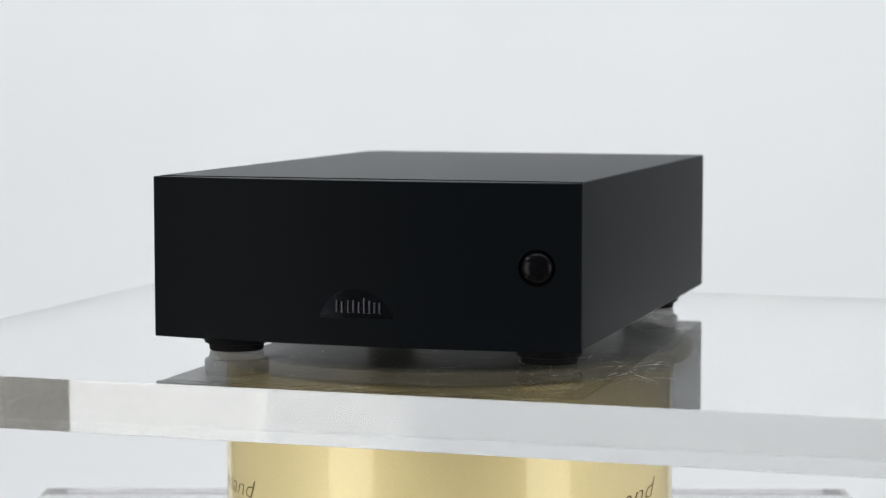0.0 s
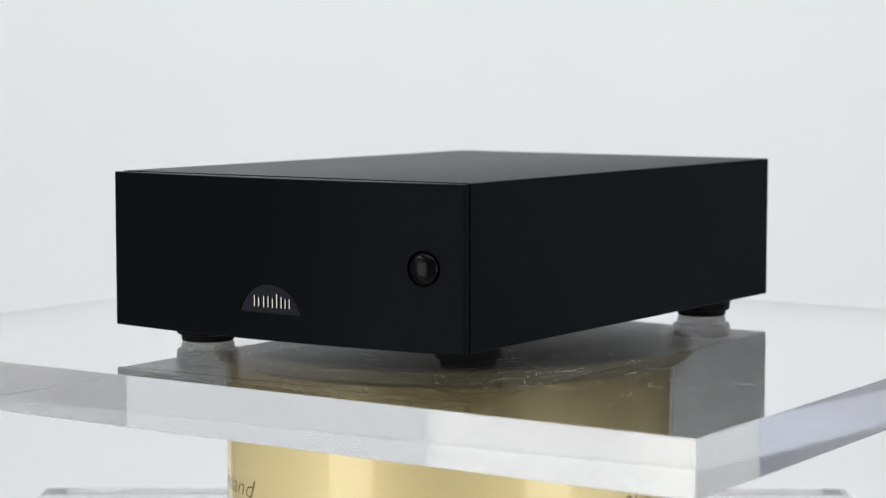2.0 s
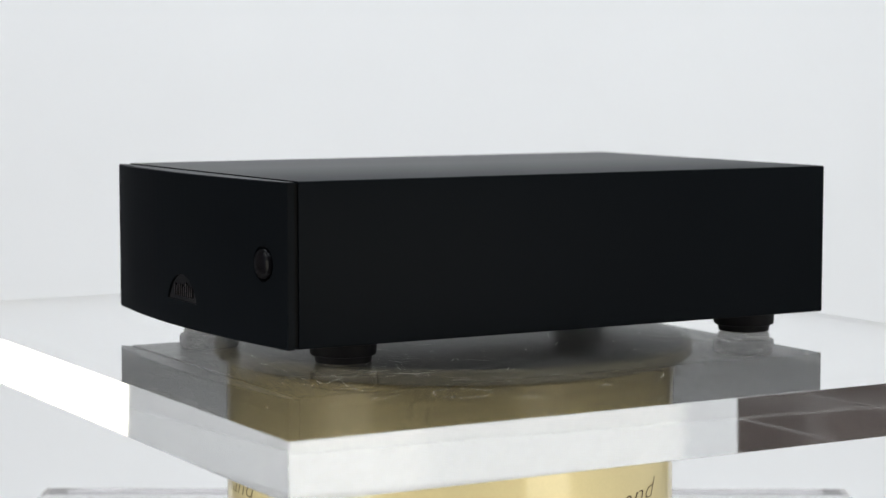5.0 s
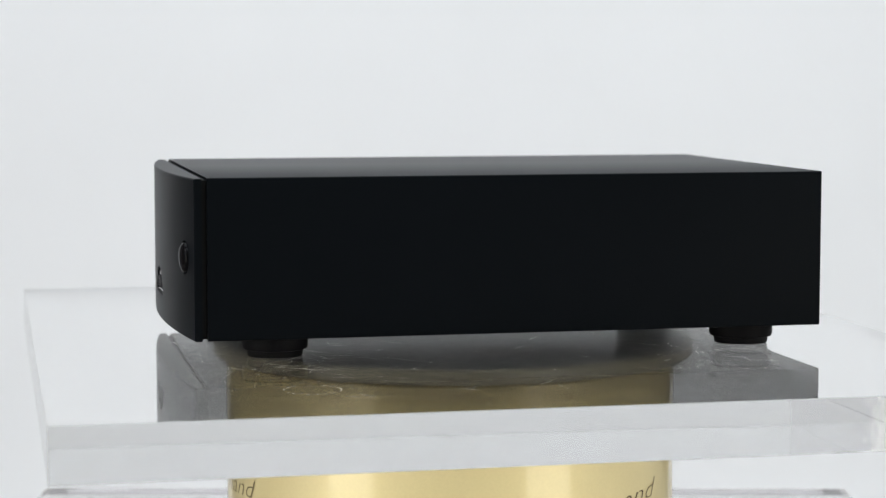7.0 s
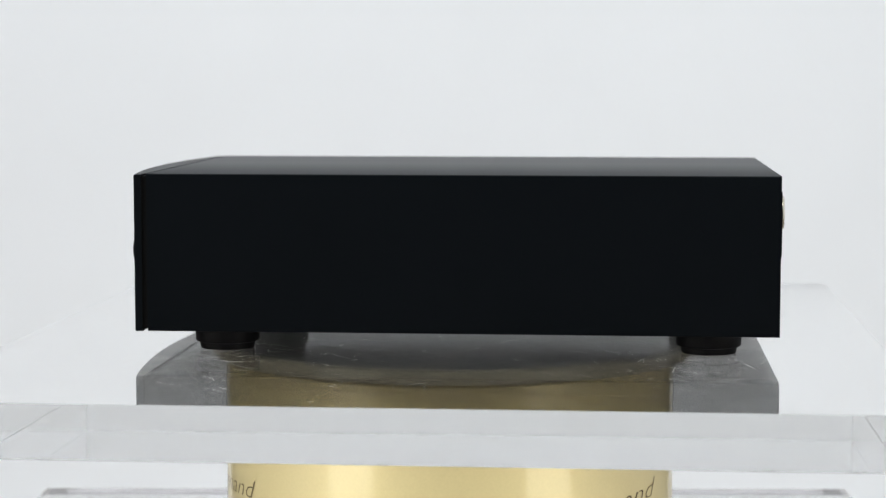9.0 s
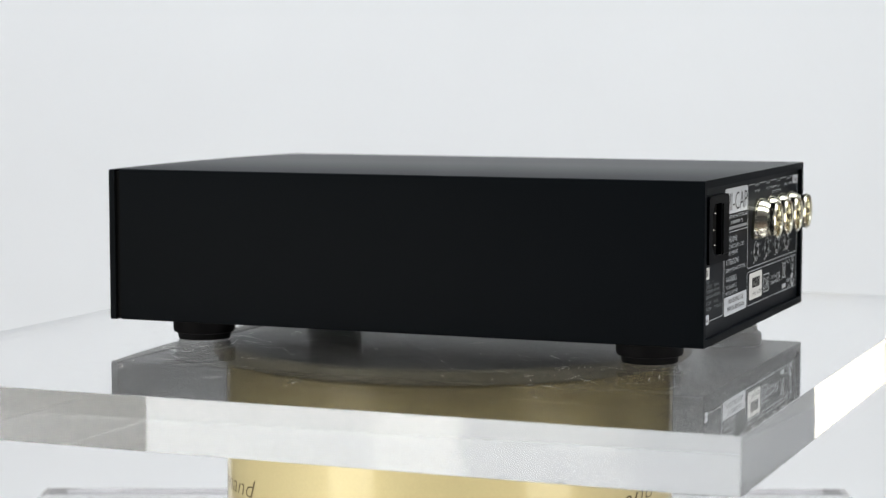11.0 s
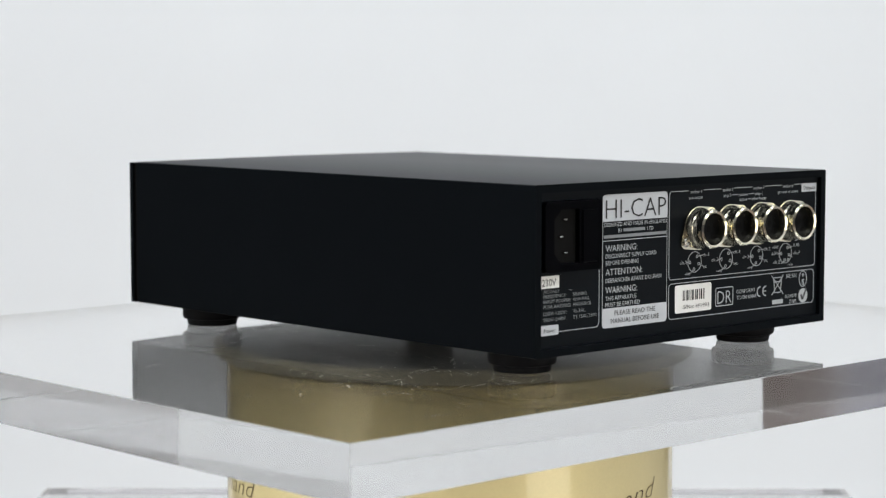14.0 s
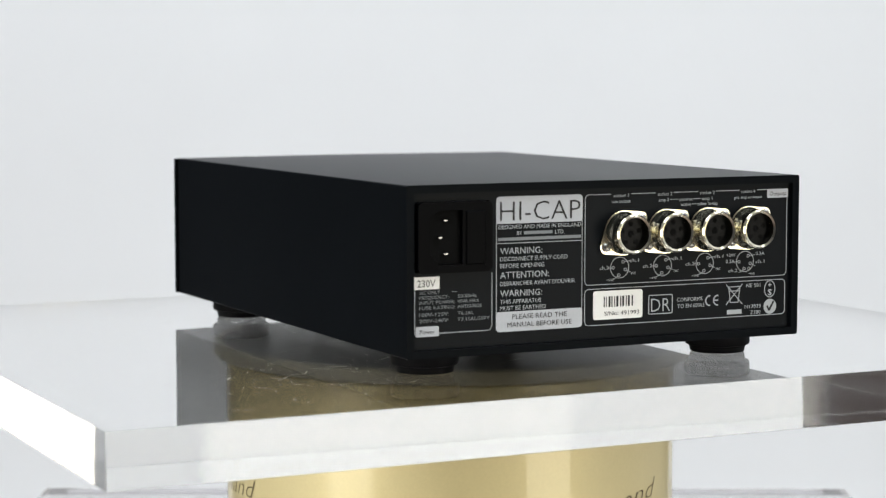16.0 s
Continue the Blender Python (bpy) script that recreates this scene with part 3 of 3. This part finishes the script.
def approvals_field():
    outline(-0.0976, 0.0131, 0.0206, 0.0376)
    s = part("serial_label", prism_bm(rounded(-0.0178, 0.0085, 0.0232, 0.0364, 0.0012), REAR - 0.0002, REAR + 0.00025), STICKER, rear, "white barcode label")
    x = 0.0030
    for k, wide in enumerate((0.5, 0.3, 0.9, 0.5, 0.4, 1.0, 0.5, 0.9, 0.4, 0.9, 0.6)):
        strip(x, x - wide * 0.001, 0.0289, 0.0338, BLACK_INK, s, 0.0003)
        x -= wide * 0.001 + (0.0007, 0.0011, 0.0006, 0.0010)[k % 4]
    lettering("S/No: 491993", -0.0066, 0.0260, 0.0020, 0.0186, BLACK_INK, s, 0.0003)
    outline(-0.0343, -0.0211, 0.0242, 0.0333, 0.0009, 0.0004)
    lettering("DR", -0.0277, 0.0287, 0.0066, 0.0104, bold=-0.01)
    lettering("CONFORMS", -0.0437, 0.0304, 0.0019, 0.0142)
    lettering("TO EN 60065", -0.0444, 0.0274, 0.0019, 0.0150)
    # conformity mark: two open arcs
    for cx, bar in ((-0.0548, False), (-0.0592, True)):
        for k in range(8):
            a, b = radians(80 + 25 * k), radians(105 + 25 * k)
            segment(cx - 0.0022 * math.cos(a), 0.0291 + 0.0023 * math.sin(a), cx - 0.0022 * math.cos(b), 0.0291 + 0.0023 * math.sin(b), 0.0006)
        if bar:
            segment(cx + 0.0020, 0.0291, cx - 0.0004, 0.0291, 0.0006)
    # crossed-out bin
    for a in (((-0.0640, 0.0362), (-0.0732, 0.0266)), ((-0.0732, 0.0362), (-0.0640, 0.0266)), ((-0.0654, 0.0350), (-0.0664, 0.0276)), ((-0.0718, 0.0350), (-0.0708, 0.0276)),
              ((-0.0650, 0.0350), (-0.0722, 0.0350)), ((-0.0664, 0.0276), (-0.0708, 0.0276)), ((-0.0660, 0.0330), (-0.0712, 0.0330))):
        segment(*a[0], *a[1], 0.0004)
    strip(-0.0646, -0.0728, 0.0220, 0.0241)
    lettering("NE 501", -0.0793, 0.0353, 0.0019, 0.0080)
    lettering("N17079", -0.0792, 0.0252, 0.0019, 0.0092)
    lettering("Z180", -0.0806, 0.0224, 0.0019, 0.0058)
    part("printed_ring", band_bm([(-0.0888 + 0.0032 * math.cos(2 * math.pi * i / 28), 0.0331 + 0.0041 * math.sin(2 * math.pi * i / 28)) for i in range(28)],
                                 [(-0.0888 + 0.0028 * math.cos(2 * math.pi * i / 28), 0.0331 + 0.0037 * math.sin(2 * math.pi * i / 28)) for i in range(28)],
                                 REAR - 0.0002, REAR + 0.00012), PRINT, rear)
    lettering("+", -0.0888, 0.0351, 0.0026, 0.0020, bold=0.02)
    lettering("S", -0.0888, 0.0316, 0.0029, 0.0022, bold=0.03)
    disc = part("printed_disc", prism_bm(arc_pts(-0.0890, 0.0247, 0.0036), REAR - 0.0002, REAR + 0.00012), PRINT, rear)
    segment(-0.0872, 0.0252, -0.0884, 0.0228, 0.0009, disc, BLACK_INK, 0.0002)
    segment(-0.0884, 0.0228, -0.0910, 0.0272, 0.0009, disc, BLACK_INK, 0.0002)


approvals_field()


# ---------------------------------------------------------------- marks on drum and slab
RIVET = material("dull_brass", (0.38, 0.30, 0.14), 0.5, 0.3)


def drum_lettering(body, angle, z, height, wide, slope):
    """Slanted script wrapped on the drum; angle in degrees from the front."""
    bm = letters_bm(body, height, wide, -0.018)
    r = 0.1182
    bmesh.ops.triangulate(bm, faces=bm.faces[:])
    for v in bm.verts:
        x, zz = -v.co.x, v.co.z
        x += zz * 0.45
        zz += x * slope
        a = radians(angle) + x / r
        v.co = Vector((r * math.sin(a), -r * math.cos(a), z + zz))
    return part("lettering", bm, INK, gold_drum, "dark brown slanted script")


drum_lettering("mand", -66.5, -0.0729, 0.0100, 0.042, 0.03)
drum_lettering("mand", 50.0, -0.0735, 0.0100, 0.042, 0.10)
part("rivet", band_bm(arc_pts(0, 0, 0.0019, 20), arc_pts(0, 0, 0.0011, 20), -0.1184, -0.1176), RIVET, gold_drum, "small dull rivet ring").matrix_local = pose(0, 0, -0.0395, 0, 0, 29.0)


def scratches():
    """Fine scratches and specks, worn into the top of the turning slab where things are set down."""
    rng = random.Random(7)
    bm = bmesh.new()

    def scratch(x, y, length, angle, wide):
        n = max(2, int(length / 0.004))
        bend = rng.uniform(-0.25, 0.25)
        left, right = [], []
        for i in range(n + 1):
            k = i / n
            a = angle + bend * (k - 0.5)
            px, py = x + (k - 0.5) * length * math.cos(a), y + (k - 0.5) * length * math.sin(a)
            w = wide * (0.25 + math.sin(math.pi * k)) * 0.5
            left.append(bm.verts.new((px - w * math.sin(a), py + w * math.cos(a), 0.00004)))
            right.append(bm.verts.new((px + w * math.sin(a), py - w * math.cos(a), 0.00004)))
        for i in range(n):
            bm.faces.new((left[i], left[i + 1], right[i + 1], right[i]))

    for cx, cy, spread, count in ((0.14, -0.155, 0.03, 26), (0.10, -0.10, 0.03, 110), (0.01, -0.14, 0.05, 80), (0.11, 0.11, 0.03, 80), (0.15, 0.16, 0.025, 30),
                                  (0.20, -0.05, 0.05, 24), (0.0, 0.0, 0.12, 150), (-0.12, 0.10, 0.06, 40), (0.0, 0.0, 0.22, 60)):
        for _ in range(count):
            x, y = rng.gauss(cx, spread), rng.gauss(cy, spread)
            if abs(x) > 0.245 or abs(y) > 0.21:
                continue
            if rng.random() < 0.45:
                scratch(x, y, rng.uniform(0.0004, 0.0011), rng.uniform(0, 6.3), rng.uniform(0.0002, 0.0005))
            else:
                scratch(x, y, rng.uniform(0.003, 0.018), rng.uniform(0, 6.3), rng.uniform(0.00004, 0.00017))
    # a faint ring left by something round
    for k in range(22):
        if k % 7 != 3:
            a = 2 * math.pi * k / 22
            scratch(0.188 + 0.0125 * math.cos(a), -0.104 + 0.0125 * math.sin(a), 0.0030, a + math.pi / 2, rng.uniform(0.00012, 0.0003))
    s = part("scratches", bm, SCRATCH, upper_slab, "fine pale scratches and specks")
    s.location = (-SLAB[0], -SLAB[1], 0)
    tagged(s, kind="stuff")
    s.visible_shadow = False


SCRATCH = material("scuffed_acrylic", (0.62, 0.62, 0.60), 0.5, 0, 0.5)
scratches()


def side_scuffs():
    """Faint grey scuffs and chips on the polished sides of the turning slab."""
    rng = random.Random(21)
    bm = bmesh.new()
    hx, hy, thick = SLAB[2], SLAB[3], SLAB[4]
    for face, count in (("x", 9), ("back", 6), ("front", 4)):
        for _ in range(count):
            low = rng.random() < 0.35
            z = -thick + 0.0006 if low else rng.uniform(-thick * 0.9, -0.003)
            length = rng.uniform(0.001, 0.003) if low else rng.uniform(0.002, 0.009)
            tall = rng.uniform(0.0002, 0.0005) if low else rng.uniform(0.00006, 0.00015)
            at = rng.uniform(-0.9, 0.9)
            tilt = rng.uniform(-0.12, 0.12) * length
            corners = []
            for k, h in ((-0.5, 0.0), (-0.1, -0.5), (0.5, 0.0), (0.1, 0.5)):
                u, w = k * length, z + h * tall * 2 + k * tilt
                if face == "x":
                    corners.append((hx + 0.00005, at * hy + u, w))
                else:
                    corners.append((at * hx + u, (hy + 0.00005) * (1 if face == "back" else -1), w))
            bm.faces.new([bm.verts.new(c) for c in corners])
    s = tagged(part("scuffs", bm, SCUFF, upper_slab, "faint grey scuffs on the polished sides"), kind="stuff")
    s.visible_shadow = False


SCUFF = material("grey_scuff", (0.25, 0.25, 0.24), 0.6, 0, 0.3)
side_scuffs()


# ---------------------------------------------------------------- floor tiles
def floor_tiles():
    """Brown tiles; those on the open side of the set singly, the rest as one."""
    size, gap = 0.60, 0.014
    base = bpy.data.meshes.new("tile")
    bm = box_bm(-size / 2 + gap / 2, size / 2 - gap / 2, -size / 2 + gap / 2, size / 2 - gap / 2, -0.006, 0.0, 0.0015, 1)
    bm.to_mesh(base)
    bm.free()
    base.materials.append(TILE)
    floor = bpy.data.objects["floor"]
    for i in range(int((room["x1"] - room["x0"]) / size)):
        for j in range(int((room["y1"] - room["y0"]) / size)):
            o = new("tile", base)
            o.parent = floor
            o.location = (room["x0"] + (i + 0.5) * size, room["y0"] + (j + 0.5) * size, FLOOR_Z + 0.002)


floor_tiles()


def wall_tiles():
    """Large tiles on the far stretch of the west wall: window sheen coloured in as a column of lilac and one of mauve,
    the rest brown.
    """
    wide, high, gap = 0.60, 0.30, 0.022
    bases = []
    for tone in (LILAC_SHEEN, MAUVE_SHEEN, TILE):
        me = bpy.data.meshes.new("tile")
        bm = box_bm(-0.004, 0.004, -wide / 2 + gap / 2, wide / 2 - gap / 2, -high / 2 + gap / 2, high / 2 - gap / 2, 0.0015, 1)
        bm.to_mesh(me)
        bm.free()
        me.materials.append(tone)
        bases.append(me)
    wall = bpy.data.objects["wall_west_tiled"]
    for i in range(int((room["y1"] - TILED) / wide)):
        for j in range(int((room["z1"] - FLOOR_Z) / high)):
            o = new("tile", bases[0 if i < 1 else 1 if i < 2 else 2])
            o.parent = wall
            o.location = (room["x0"] + 0.002, TILED + (i + 0.5) * wide, FLOOR_Z + (j + 0.5) * high)


wall_tiles()


# ---------------------------------------------------------------- lamp housings
def lamp_housing(lamp, name, label, category, deep):
    """A shallow case that carries a lamp's glowing face."""
    w, h = lamp.data.size / 2, lamp.data.size_y / 2
    t = tagged(new(name), label, category)
    t.matrix_world = lamp.matrix_world.copy()
    part("housing", box_bm(-w - 0.02, w + 0.02, -h - 0.02, h + 0.02, 0.006, deep, 0.004), HOUSING, t)
    for x0, x1, y0, y1 in ((-w - 0.02, -w - 0.004, -h - 0.02, h + 0.02), (w + 0.004, w + 0.02, -h - 0.02, h + 0.02),
                           (-w - 0.004, w + 0.004, -h - 0.02, -h - 0.004), (-w - 0.004, w + 0.004, h + 0.004, h + 0.02)):
        part("bezel", box_bm(x0, x1, y0, y1, -0.004, 0.006, 0.0015, 1), HOUSING, t)
    return t


HOUSING = material("pale_grey_lamp_case", (0.42, 0.43, 0.46), 0.6, 0, 0.3, 0.1, 300)
for lamp in [o for o in scene.objects if o.type == "LIGHT"]:
    if lamp.name.startswith("softbox"):
        housing = lamp_housing(lamp, "studio_softbox", "pale grey studio softbox lamp on a short stand", "studio lamp", 0.16)
        tagged(housing, group="studio softboxes")
        low = -lamp.data.size_y / 2
        drop = lamp.matrix_world.translation.z + low - FLOOR_Z
        part("pole", box_bm(-0.02, 0.02, low - drop + 0.012, low - 0.015, 0.06, 0.10, 0.003, 1), HOUSING, housing)
        part("base", box_bm(-0.20, 0.20, low - drop + 0.002, low - drop + 0.016, -0.02, 0.24, 0.003, 1), HOUSING, housing)
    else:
        # case for one of the added, unseen ceiling lamps
        tagged(lamp_housing(lamp, "added_ceiling_panel", "flat rectangular case of an added, unseen ceiling lamp", "ceiling light", 0.045), group="ceiling lights")


# ---------------------------------------------------------------- what turns
def motions():
    times = [i * 0.5 for i in range(33)]
    walk(upper_slab, [(t, pose(0, 0, 0, 0, 0, turn(t)) @ pose(SLAB[0], SLAB[1], 0)) for t in times])
    walk(platter, [(t, pose(0, 0, 0, 0, 0, turn(t))) for t in times])
    walk(unit, [(t, pose(0, 0, 0, 0, 0, turn(t)) @ pose(0.0001, 0.0124, 0)) for t in times])


motions()
